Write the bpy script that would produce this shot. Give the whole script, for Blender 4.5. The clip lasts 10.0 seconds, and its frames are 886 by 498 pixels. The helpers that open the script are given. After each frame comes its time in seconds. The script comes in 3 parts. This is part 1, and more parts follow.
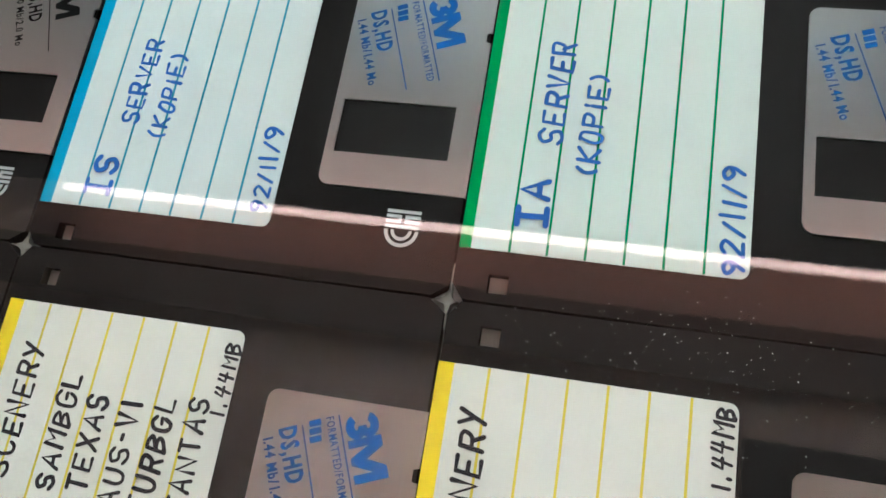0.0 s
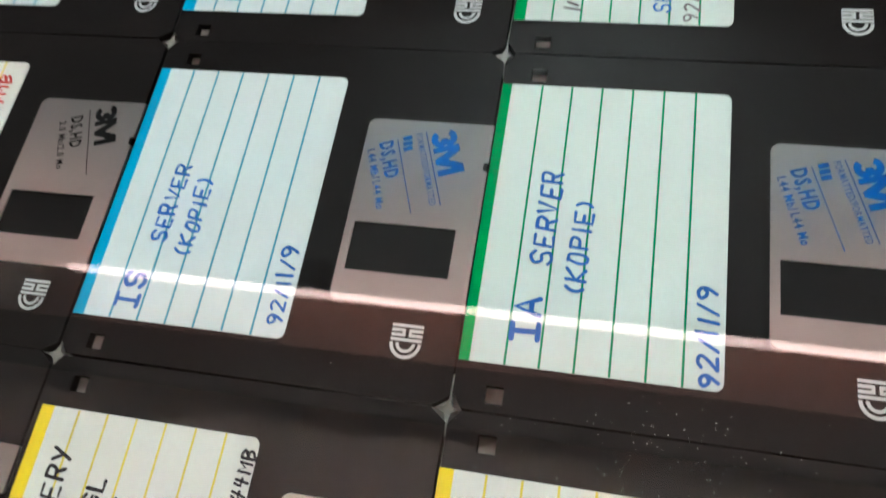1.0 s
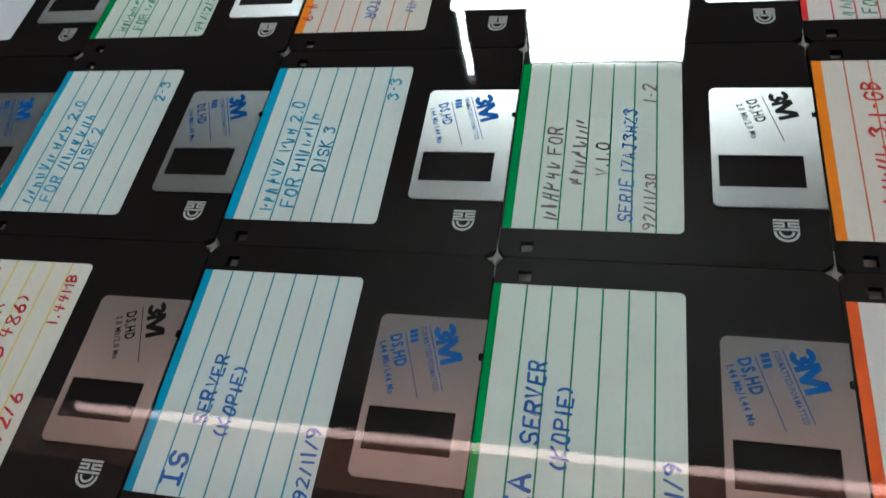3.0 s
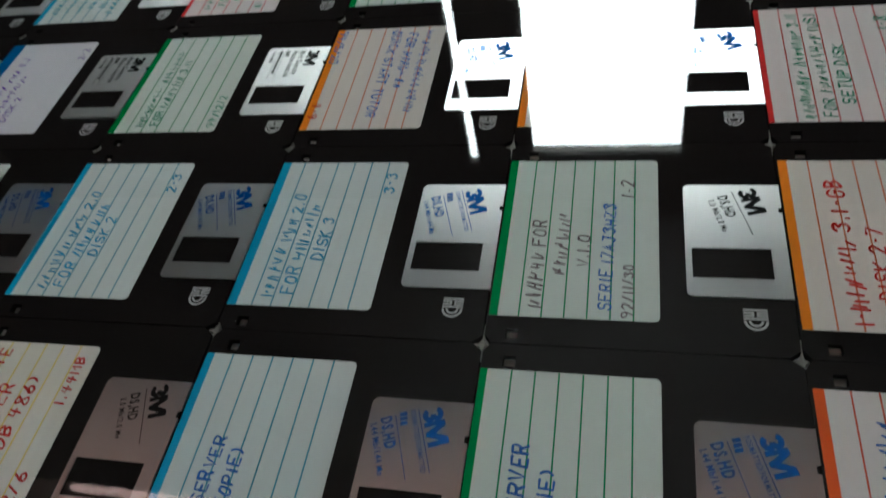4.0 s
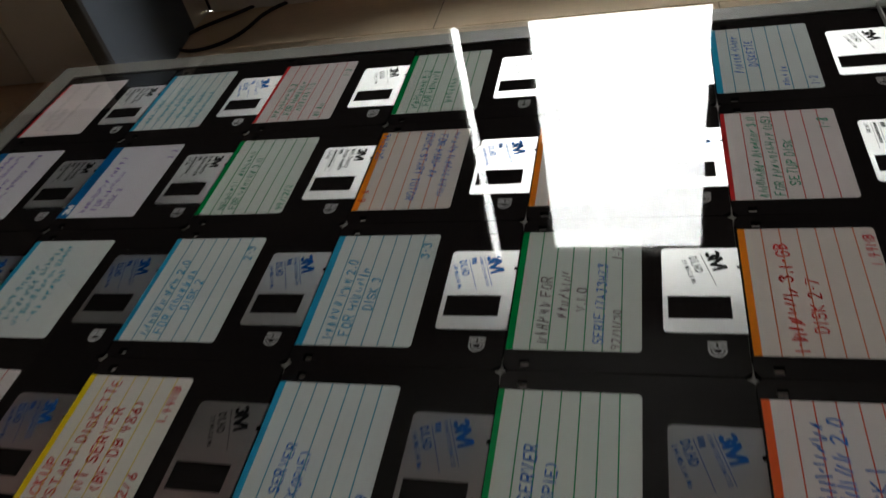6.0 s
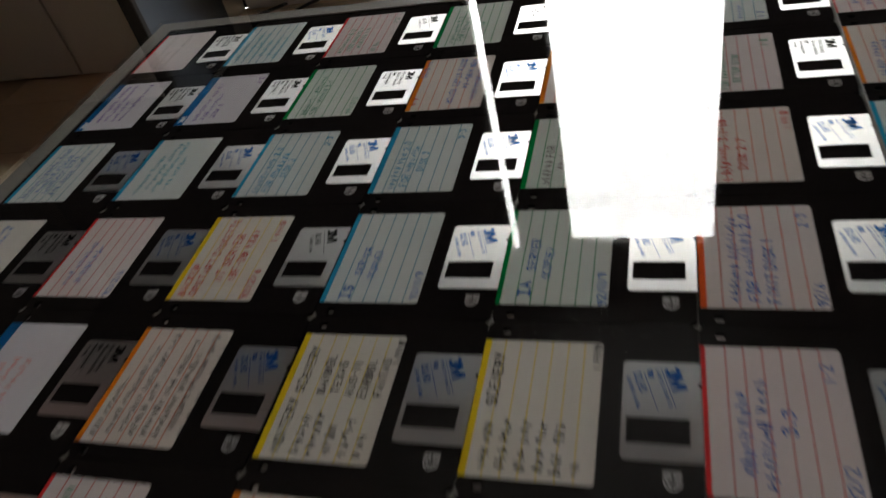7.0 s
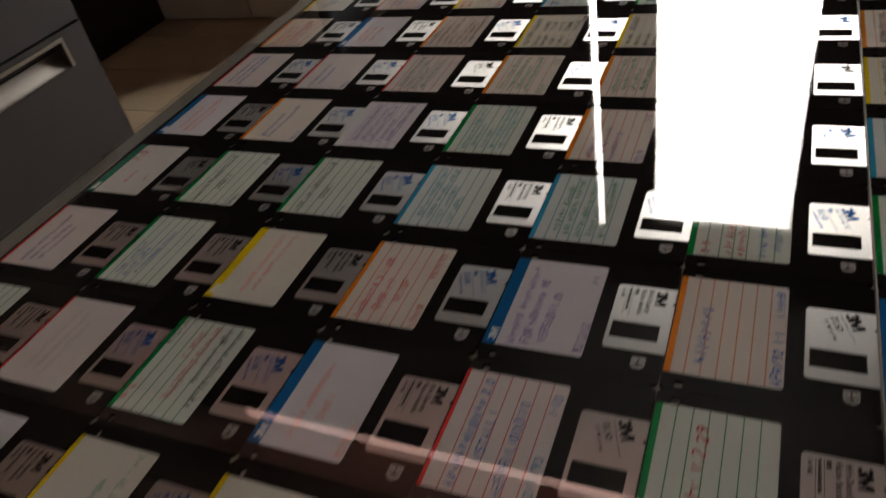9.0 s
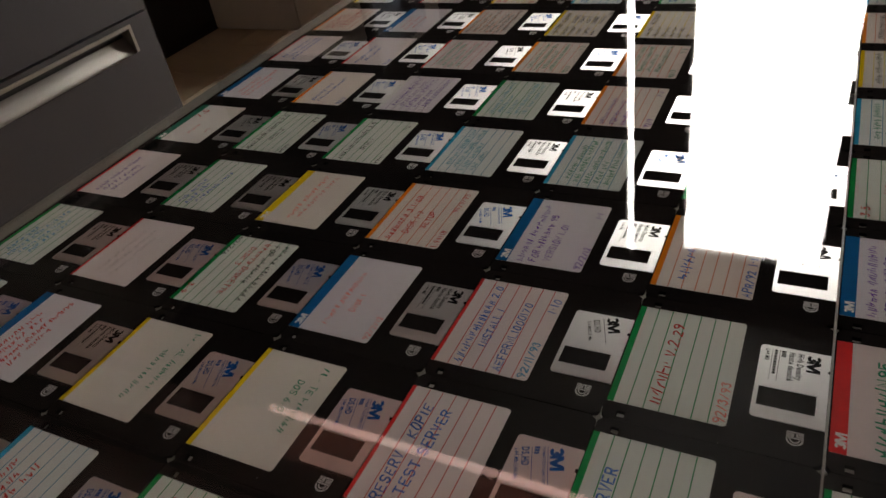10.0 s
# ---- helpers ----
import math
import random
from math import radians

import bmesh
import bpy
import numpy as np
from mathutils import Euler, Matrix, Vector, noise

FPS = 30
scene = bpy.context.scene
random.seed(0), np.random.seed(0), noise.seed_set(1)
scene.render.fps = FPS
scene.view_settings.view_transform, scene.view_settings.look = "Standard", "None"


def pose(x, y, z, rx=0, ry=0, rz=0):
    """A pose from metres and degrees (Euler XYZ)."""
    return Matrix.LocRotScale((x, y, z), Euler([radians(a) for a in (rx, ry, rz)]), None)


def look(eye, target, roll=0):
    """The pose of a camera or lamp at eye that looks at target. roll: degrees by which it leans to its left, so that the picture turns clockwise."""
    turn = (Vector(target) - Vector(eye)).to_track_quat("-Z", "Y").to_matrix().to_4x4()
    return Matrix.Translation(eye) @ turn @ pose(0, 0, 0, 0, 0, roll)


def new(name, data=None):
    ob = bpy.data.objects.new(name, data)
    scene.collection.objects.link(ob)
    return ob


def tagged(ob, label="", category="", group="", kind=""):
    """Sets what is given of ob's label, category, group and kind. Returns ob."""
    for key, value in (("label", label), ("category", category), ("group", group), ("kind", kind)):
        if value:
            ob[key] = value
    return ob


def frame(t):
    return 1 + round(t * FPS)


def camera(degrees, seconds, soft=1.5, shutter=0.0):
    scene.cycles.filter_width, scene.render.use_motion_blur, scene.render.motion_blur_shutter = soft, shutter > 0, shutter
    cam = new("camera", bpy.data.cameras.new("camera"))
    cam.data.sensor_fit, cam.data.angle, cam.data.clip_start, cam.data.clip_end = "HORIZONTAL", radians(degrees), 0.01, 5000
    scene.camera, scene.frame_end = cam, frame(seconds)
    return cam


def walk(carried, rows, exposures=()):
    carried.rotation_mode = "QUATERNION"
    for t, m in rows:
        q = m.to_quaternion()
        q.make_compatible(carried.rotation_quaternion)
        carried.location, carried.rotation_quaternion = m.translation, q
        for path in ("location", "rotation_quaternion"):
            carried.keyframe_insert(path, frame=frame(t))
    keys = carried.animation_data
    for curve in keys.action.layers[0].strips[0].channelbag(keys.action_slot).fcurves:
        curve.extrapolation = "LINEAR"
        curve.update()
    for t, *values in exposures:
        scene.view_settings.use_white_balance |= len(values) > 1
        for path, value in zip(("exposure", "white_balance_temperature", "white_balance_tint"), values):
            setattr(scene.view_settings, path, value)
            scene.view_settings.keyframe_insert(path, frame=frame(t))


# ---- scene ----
cam = camera(61.8, 10.0, shutter=0.5)
PATH = [
    (0, (0.025, -0.029, 0.882), (-0.354, 0.507, -1.008), -27.1),
    (0.5, (0.025, -0.027, 0.887), (-0.351, 0.554, -0.989), -24.9),
    (1, (0.027, -0.026, 0.898), (-0.376, 0.705, -0.92), -21.1),
    (1.5, (0.027, -0.026, 0.906), (-0.385, 0.773, -0.88), -19.9),
    (2, (0.03, -0.027, 0.917), (-0.391, 0.876, -0.817), -18.0),
    (2.2, (0.029, -0.025, 0.923), (-0.391, 0.903, -0.798), -17.7),
    (3.5, (0.039, -0.027, 0.936), (-0.424, 1.087, -0.66), -16.4),
    (4, (0.042, -0.03, 0.945), (-0.424, 1.174, -0.583), -15.1),
    (4.5, (0.045, -0.032, 0.956), (-0.446, 1.281, -0.47), -14.7),
    (5, (0.047, -0.036, 0.961), (-0.459, 1.36, -0.379), -14.1),
    (5.2, (0.047, -0.038, 0.964), (-0.442, 1.367, -0.372), -13.6),
    (6.3, (0.061, -0.116, 0.983), (-0.491, 1.279, -0.34), -15.0),
    (6.5, (0.063, -0.138, 0.985), (-0.498, 1.243, -0.348), -15.1),
    (7, (0.081, -0.229, 1.004), (-0.499, 1.175, -0.298), -15.3),
    (7.5, (0.11, -0.345, 1.012), (-0.5, 1.082, -0.249), -14.3),
    (8, (0.109, -0.467, 1.029), (-0.549, 0.956, -0.212), -13.5),
    (8.5, (0.132, -0.584, 1.043), (-0.58, 0.807, -0.206), -13.3),
    (9, (0.129, -0.689, 1.03), (-0.64, 0.689, -0.199), -12.3),
    (9.5, (0.15, -0.736, 1.025), (-0.68, 0.623, -0.186), -11.9),
    (10, (0.165, -0.766, 1.018), (-0.686, 0.625, -0.14), -10.3),
]
walk(cam, [(t, look(eye, target, roll)) for t, eye, target, roll in PATH],
     exposures=((0, 1.15, 6000, -3), (1, 1.2, 6000, -3), (2, 1.05, 6000, -3), (3.5, -0.03, 6050, -1), (4.5, -0.66, 6300, 2), (5, -0.92, 6500, 5), (6.5, -1.06, 6750, 8), (8, -1.0, 7100, 13), (9, -0.8, 7400, 14), (10, -0.5, 7350, 14)))

# ---- world, light ----
world = bpy.data.worlds.new("world")
scene.world = world
world.use_nodes = True
wn = world.node_tree
sky = wn.nodes.new("ShaderNodeTexSky")
sky.sky_type, sky.sun_disc, sky.sun_elevation, sky.sun_rotation = "NISHITA", False, radians(40), radians(200)
wn.links.new(sky.outputs[0], wn.nodes["Background"].inputs[0])
wn.nodes["Background"].inputs[1].default_value = 0.1
SKY_GLOW = 24.0       # the bright sky in the window
TUBE_GLOW = 3.9       # the front of the ceiling cove
COVE_GLOW = 3.6      # the added light tape in the cove

# ---- sizes ----
PX, PY = 0.094, 0.090          # one disk
TOP = 0.745                    # the disks' upper face
GLASS = 0.749                  # the glass sheet's upper face
COLS, ROWS = range(-4, 4), range(3, -12, -1)
X0, X1, Y0, Y1 = -0.379, 0.379, -0.994, 0.362   # the desk's glass
RIM = 0.0165
CEIL, LOW = 3.02, 2.62          # ceiling by the window, lower ceiling over the desk


# ---- materials ----
def mat(name):
    m = bpy.data.materials.new(name)
    m.use_nodes = True
    return m, m.node_tree.nodes, m.node_tree.links, m.node_tree.nodes["Principled BSDF"]


def surface(name, colour, rough=0.5, metal=0.0, vary=0.12, scale=8.0, fine=90.0, bump=0.1, stretch=(1, 1, 1), spec=0.5, depth=0.001):
    """Base colour with stains at one scale and grain at another, and relief from the grain."""
    m, n, l, b = mat(name)
    co = n.new("ShaderNodeTexCoord")
    mp = n.new("ShaderNodeMapping")
    mp.inputs["Scale"].default_value = stretch
    l.new(co.outputs["Object"], mp.inputs[0])
    big, small = n.new("ShaderNodeTexNoise"), n.new("ShaderNodeTexNoise")
    big.inputs["Scale"].default_value, small.inputs["Scale"].default_value = scale, fine
    big.inputs["Detail"].default_value, small.inputs["Detail"].default_value = 4, 6
    for t in (big, small):
        l.new(mp.outputs[0], t.inputs[0])
    add = n.new("ShaderNodeMath")
    add.operation = "ADD"
    l.new(big.outputs[0], add.inputs[0]), l.new(small.outputs[0], add.inputs[1])
    info = n.new("ShaderNodeObjectInfo")
    more = n.new("ShaderNodeMath")
    more.operation = "MULTIPLY_ADD"
    more.inputs[1].default_value = 0.5
    l.new(info.outputs["Random"], more.inputs[0]), l.new(add.outputs[0], more.inputs[2])
    ramp = n.new("ShaderNodeMapRange")
    ramp.inputs[1].default_value, ramp.inputs[2].default_value = 0.7, 1.8
    ramp.inputs[3].default_value, ramp.inputs[4].default_value = 1 - vary, 1 + vary
    l.new(more.outputs[0], ramp.inputs[0])
    mul = n.new("ShaderNodeVectorMath")
    mul.operation = "SCALE"
    mul.inputs[0].default_value = colour
    l.new(ramp.outputs[0], mul.inputs["Scale"])
    l.new(mul.outputs[0], b.inputs["Base Color"])
    rr = n.new("ShaderNodeMapRange")
    rr.inputs[3].default_value, rr.inputs[4].default_value = max(rough - 0.08, 0.02), rough + 0.08
    l.new(small.outputs[0], rr.inputs[0])
    l.new(rr.outputs[0], b.inputs["Roughness"])
    b.inputs["Metallic"].default_value = metal
    b.inputs["Specular IOR Level"].default_value = spec
    bp = n.new("ShaderNodeBump")
    bp.inputs["Strength"].default_value, bp.inputs["Distance"].default_value = bump, depth
    l.new(small.outputs[0], bp.inputs["Height"])
    l.new(bp.outputs[0], b.inputs["Normal"])
    return m


def plain(name, colour, rough=0.6, metal=0.0, vary=0.10):
    return surface(name, colour, rough, metal, vary, 160, 1500, 0.03, spec=0.0)


def glow(name, colour, strength):
    m, n, l, b = mat(name)
    b.inputs["Base Color"].default_value = (*colour, 1)
    b.inputs["Emission Color"].default_value = (*colour, 1)
    b.inputs["Emission Strength"].default_value = strength
    return m


def sheet_glass(name, facing, rough):
    """Clear sheet: straight through, with a mirror on it that grows towards grazing view; a few specks of dust."""
    m, n, l, b = mat(name)
    n.remove(b)
    out = n["Material Output"]
    clear, shine, mix, fr = n.new("ShaderNodeBsdfTransparent"), n.new("ShaderNodeBsdfGlossy"), n.new("ShaderNodeMixShader"), n.new("ShaderNodeLayerWeight")
    shine.distribution = "BECKMANN"
    shine.inputs["Roughness"].default_value = rough
    fr.inputs["Blend"].default_value = 0.5
    power, scale = n.new("ShaderNodeMath"), n.new("ShaderNodeMath")
    power.operation, scale.operation = "POWER", "MULTIPLY_ADD"
    power.inputs[1].default_value, scale.inputs[1].default_value, scale.inputs[2].default_value = 5.0, 1 - facing, facing
    l.new(fr.outputs["Facing"], power.inputs[0]), l.new(power.outputs[0], scale.inputs[0])
    co, ns, bp = n.new("ShaderNodeTexCoord"), n.new("ShaderNodeTexNoise"), n.new("ShaderNodeBump")
    ns.inputs["Scale"].default_value = 5
    bp.inputs["Strength"].default_value, bp.inputs["Distance"].default_value = 0.10, 0.001
    l.new(co.outputs["Object"], ns.inputs[0]), l.new(ns.outputs[0], bp.inputs["Height"])
    grain, gb = n.new("ShaderNodeTexNoise"), n.new("ShaderNodeBump")
    grain.inputs["Scale"].default_value = 1400
    gb.inputs["Strength"].default_value, gb.inputs["Distance"].default_value = 0.06, 0.00002
    l.new(co.outputs["Object"], grain.inputs[0]), l.new(grain.outputs[0], gb.inputs["Height"])
    l.new(bp.outputs[0], gb.inputs["Normal"])
    l.new(gb.outputs[0], shine.inputs["Normal"])
    l.new(scale.outputs[0], mix.inputs[0]), l.new(clear.outputs[0], mix.inputs[1]), l.new(shine.outputs[0], mix.inputs[2])
    l.new(mix.outputs[0], out.inputs[0])
    return m


BLACK = surface("black_plastic", (0.0135, 0.0115, 0.0108), 0.5, 0, 0.25, 30, 900, 0.1, spec=0.0, depth=0.0001)
METAL = surface("brushed_steel", (0.74, 0.73, 0.71), 0.35, 1.0, 0.07, 30, 260, 0.012, (6, 0.4, 1), depth=0.00005)
TINT = {"O": (0.71, 0.66, 0.60), "V": (0.70, 0.66, 0.63), "R": (0.71, 0.65, 0.63), "G": (0.66, 0.71, 0.65), "K": (0.69, 0.68, 0.64), "C": (0.66, 0.71, 0.68), "D": (0.68, 0.67, 0.70), "Y": (0.71, 0.69, 0.62), "W": (0.68, 0.66, 0.69)}
PAPERS = {k: surface("label_paper_" + k, c, 0.6, 0, 0.07, 60, 700, 0.12, depth=0.0002, spec=0.0) for k, c in TINT.items()}
BOARD = surface("pale_backing", (0.46, 0.45, 0.42), 0.7)
RIMMAT = surface("grey_rim", (0.22, 0.215, 0.185), 0.6, 0.0, 0.1, 12, 200, 0.08)
DESK = surface("desk_laminate", (0.30, 0.29, 0.27), 0.5)
# the shutters' steel: a narrow brushed gloss with a wider haze
mn, ml, steel = METAL.node_tree.nodes, METAL.node_tree.links, METAL.node_tree.nodes["Principled BSDF"]
brush, both = mn.new("ShaderNodeCombineXYZ"), mn.new("ShaderNodeMixShader")
brush.inputs[0].default_value, both.inputs[0].default_value = 1.0, 0.62
for k, (kind, rough, along) in enumerate((("BECKMANN", 0.41, -0.6), ("GGX", 0.37, -0.4))):
    gloss = mn.new("ShaderNodeBsdfAnisotropic")
    gloss.distribution = kind
    gloss.inputs["Roughness"].default_value, gloss.inputs["Anisotropy"].default_value = rough, along
    for a, b in (("Base Color", "Color"), ("Normal", "Normal")):
        ml.new(steel.inputs[a].links[0].from_socket, gloss.inputs[b])
    ml.new(brush.outputs[0], gloss.inputs["Tangent"])
    ml.new(gloss.outputs[0], both.inputs[1 + k])
ml.new(both.outputs[0], mn["Material Output"].inputs[0])
mn.remove(steel)
COVER = sheet_glass("cover_glass", 0.102, 0.031)
INK = {k: plain("ink_" + k, c, 0.5, 0, 0.3) for k, c in {
    "blue": (0.04, 0.14, 0.46), "black": (0.02, 0.02, 0.025), "red": (0.58, 0.035, 0.03), "green": (0.03, 0.26, 0.15), "teal": (0.02, 0.31, 0.40),
    "purple": (0.16, 0.07, 0.36), "grey": (0.17, 0.13, 0.14), "cyan": (0.03, 0.30, 0.52), "faint": (0.55, 0.50, 0.48), "rose": (0.75, 0.22, 0.18)}.items()}
STRIPE = {k: plain("stripe_" + k, c, 0.45) for k, c in {
    "C": (0.02, 0.34, 0.55), "G": (0.0, 0.27, 0.065), "Y": (0.86, 0.62, 0.02), "O": (0.86, 0.25, 0.02), "R": (0.72, 0.04, 0.04), "D": (0.005, 0.13, 0.34),
    "W": (0.70, 0.72, 0.68), "K": (0.02, 0.20, 0.13), "V": (0.85, 0.13, 0.03)}.items()}
RULE = {k: plain("rule_" + k, c, 0.5) for k, c in {
    "C": (0.03, 0.27, 0.38), "G": (0.0, 0.25, 0.09), "Y": (0.72, 0.56, 0.06), "O": (0.62, 0.17, 0.07), "R": (0.56, 0.08, 0.07), "D": (0.1, 0.3, 0.5),
    "W": (0.30, 0.27, 0.38), "K": (0.1, 0.3, 0.2), "V": (0.60, 0.10, 0.05)}.items()}
PRINT = {"blue": plain("print_blue", (0.008, 0.11, 0.40), 0.7), "black": plain("print_black", (0.012, 0.012, 0.012), 0.7)}
MARK = plain("moulded_mark", (0.55, 0.55, 0.54), 0.5)
WHITE = plain("white_print", (0.8, 0.8, 0.78), 0.5)
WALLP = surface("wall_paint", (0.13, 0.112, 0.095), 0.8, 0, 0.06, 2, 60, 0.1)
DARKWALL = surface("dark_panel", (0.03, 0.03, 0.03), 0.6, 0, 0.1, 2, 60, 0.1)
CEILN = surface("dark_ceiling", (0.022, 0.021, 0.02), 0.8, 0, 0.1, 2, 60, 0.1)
BAND = surface("brown_band", (0.11, 0.075, 0.065), 0.8, 0, 0.1, 2, 60, 0.1)
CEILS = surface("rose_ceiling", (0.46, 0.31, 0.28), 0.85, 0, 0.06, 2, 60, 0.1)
BEIGE = surface("beige_laminate", (0.78, 0.73, 0.64), 0.5, 0, 0.05, 3, 120, 0.05)
BLUEGREY = surface("blue_grey_panel", (0.11, 0.135, 0.17), 0.6, 0, 0.05, 3, 120, 0.05)
GREY = surface("dark_grey_drawer", (0.033, 0.030, 0.036), 0.5, 0, 0.08, 3, 140, 0.08)
DARK = surface("dark_edge", (0.015, 0.014, 0.014), 0.5)
ALU = surface("aluminium_grip", (0.30, 0.28, 0.26), 0.45, 1.0, 0.1, 20, 200, 0.05, (1, 1, 12))
RUBBER = surface("cable_rubber", (0.02, 0.02, 0.02), 0.5)
TILE = surface("tan_floor", (0.74, 0.58, 0.39), 0.55, 0, 0.14, 3, 45, 0.1, (0.4, 3, 1))
GROUT = surface("floor_joint", (0.20, 0.14, 0.09), 0.85)
FRAME = surface("window_frame_paint", (0.12, 0.11, 0.10), 0.5)
DAY = glow("bright_sky", (0.95, 0.98, 1.0), SKY_GLOW)
TUBE = glow("strip_light", (1.0, 0.66, 0.62), TUBE_GLOW)
TAPE = glow("added_light_tape", (1.0, 0.50, 0.38), COVE_GLOW)


# ---- mesh helpers ----
def box(bm, x0, x1, y0, y1, z0, z1, mi=0):
    v = [bm.verts.new((x, y, z)) for z in (z0, z1) for y in (y0, y1) for x in (x0, x1)]
    for f in ((0, 2, 3, 1), (4, 5, 7, 6), (0, 1, 5, 4), (2, 6, 7, 3), (0, 4, 6, 2), (1, 3, 7, 5)):
        bm.faces.new([v[k] for k in f]).material_index = mi
    return v


def slab(bm, loops, z0, z1):
    """A flat piece with holes: loops of (x, y), the first the outline, raised from z0 to z1."""
    top = []
    for loop in loops:
        vs = [bm.verts.new((x, y, z1)) for x, y in loop]
        top.append([bm.edges.new((vs[k], vs[(k + 1) % len(vs)])) for k in range(len(vs))])
    bmesh.ops.triangle_fill(bm, use_beauty=True, use_dissolve=False, edges=[e for es in top for e in es], normal=(0, 0, 1))
    for es in top:
        for e in es:
            a, b = e.verts
            la, lb = bm.verts.new((a.co.x, a.co.y, z0)), bm.verts.new((b.co.x, b.co.y, z0))
            bm.faces.new((a, b, lb, la))


def bevelled(bm, width, segments=2):
    bmesh.ops.recalc_face_normals(bm, faces=bm.faces)
    bmesh.ops.bevel(bm, geom=[e for e in bm.edges if len(e.link_faces) == 2 and e.calc_face_angle(0) > 0.5], offset=width, segments=segments, affect="EDGES", profile=0.5)


def mesh(name, bm, material, fix=True):
    if fix:
        bmesh.ops.recalc_face_normals(bm, faces=bm.faces)
    me = bpy.data.meshes.new(name)
    bm.to_mesh(me)
    bm.free()
    for m in material if isinstance(material, (list, tuple)) else [material]:
        me.materials.append(m)
    return me


def part(name, bm, material, parent, label=""):
    ob = new(name, bm if isinstance(bm, bpy.types.Mesh) else mesh(name, bm, material))
    ob.parent = parent
    if label:
        ob["label"] = label
    return ob


def boxed(name, dims, material, bevel=0.0):
    bm = bmesh.new()
    box(bm, *dims)
    if bevel:
        bevelled(bm, bevel)
    return mesh(name, bm, material)


def structure(name, dims, material, label, bevel=0.0):
    return tagged(new(name, boxed(name, dims, material, bevel)), label, name.split("_")[0], kind="structure")


# ---- the room ----
RX0, RX1, RY0, RY1 = -2.95, 2.4, -3.2, 2.2
floor = structure("floor", (RX0, RX1, RY0, RY1, -0.06, -0.002), GROUT, "tan floor of wide boards with narrow dark joints")

wall = new("wall_north")
tagged(wall, "near-black window wall behind the desk", "wall", kind="structure")
WX = (-0.602, -0.550, -0.330, 0.274)       # narrow slot of light, pier, main window
WZ0, WZ1, WZS = 0.60, 2.735, 2.795   # sill, window head, slot head
# far darker than the side walls, so the glass mirrors black around the windows
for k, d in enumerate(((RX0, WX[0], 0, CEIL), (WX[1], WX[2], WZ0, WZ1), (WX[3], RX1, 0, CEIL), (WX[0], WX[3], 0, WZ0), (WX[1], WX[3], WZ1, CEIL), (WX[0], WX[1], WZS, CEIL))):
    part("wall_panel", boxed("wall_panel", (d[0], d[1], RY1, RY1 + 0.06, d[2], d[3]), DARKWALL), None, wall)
# board added in place of the tan floor that runs on beyond this wall
structure("baseboard", (-1.42, RX1, RY1 - 0.02, RY1 - 0.001, 0.0, 0.24), BEIGE, "pale tan board standing in for floor beyond the window wall", 0.003)
backdrop = tagged(new("backdrop", boxed("backdrop", (-2.2, 2.2, 3.0, 3.02, -0.5, 4.2), DAY)), "bright overcast sky outside the window", "sky", kind="structure")
structure("wall_west", (RX0 - 0.15, RX0, RY0, RY1, 0, CEIL), WALLP, "plain painted side wall of the room")
structure("wall_east", (RX1, RX1 + 0.15, RY0, RY1, 0, CEIL), WALLP, "plain painted side wall of the room")
structure("wall_south", (RX0, RX1, RY0 - 0.15, RY0, 0, CEIL), WALLP, "plain painted wall opposite the window")
# unlit and lit look of the ceiling put into near-black and rose bases
structure("ceiling", (RX0, RX1, 0.62, RY1, CEIL, CEIL + 0.1), CEILN, "ceiling towards the window, unlit look put into its near-black colour")
structure("ceiling_rose", (RX0, RX1, RY0, 0.618, LOW, CEIL + 0.1), CEILS, "ceiling over the desk, lit look put into its rose colour")

# band added to darken one strip of the ceiling mirrored in the glass
structure("ceiling_beam", (RX0, RX1, 0.27, 0.43, LOW - 0.035, LOW - 0.0005), BAND, "brown band added across the low ceiling to dim its reflection")
# added stand-in for an unknown dark thing mirrored in the glass
structure("ceiling_panel", (0.46, RX1, -1.2, 0.14, LOW - 0.02, LOW - 0.0005), DARKWALL, "dark panel added under the low ceiling to darken its reflection")

for name, a, b, top in (("window_1", WX[2], WX[3], WZ1), ("window_2", WX[0], WX[1], WZS)):
    w = tagged(new(name), "tall narrow window full of white daylight", "window", kind="structure")
    f = 0.008
    for d in ((a, a + f, WZ0, top), (b - f, b, WZ0, top), (a + f, b - f, WZ0, WZ0 + f), (a + f, b - f, top - f, top)):
        part("window_frame", boxed("window_frame", (d[0], d[1], RY1 + 0.015, RY1 + 0.045, d[2], d[3]), FRAME), None, w)

# strip light along the ceiling, shielded towards the window
strip = tagged(new("cove_light"), "long cove along the ceiling with an added, hidden rose light tape", "lamp")
strip.location = (-0.2, 0.57, LOW - 0.13)
part("shelf", boxed("shelf", (-1.34, 1.40, 0.004, 0.075, -0.002, 0.012), DARK), None, strip)
# unseen board, added to keep the cove's light off the window side
part("back_board", boxed("back_board", (-1.34, 1.40, 0.077, 0.09, -0.002, 0.1295), DARK), None, strip)
part("diffuser", boxed("diffuser", (-1.33, 1.39, -0.014, 0.002, -0.004, 0.022), TUBE), None, strip, "glowing rose front edge")
# unseen tape, added to brighten the low ceiling with rose light
bm = bmesh.new()
v = [bm.verts.new(p) for p in ((-1.3, 0.05, 0.016), (1.36, 0.05, 0.016), (1.36, 0.07, 0.040), (-1.3, 0.07, 0.040), (-1.3, 0.074, 0.016), (1.36, 0.074, 0.016))]
for f in ((0, 1, 2, 3), (0, 4, 5, 1), (4, 3, 2, 5), (0, 3, 4), (1, 5, 2)):
    bm.faces.new([v[k] for k in f])
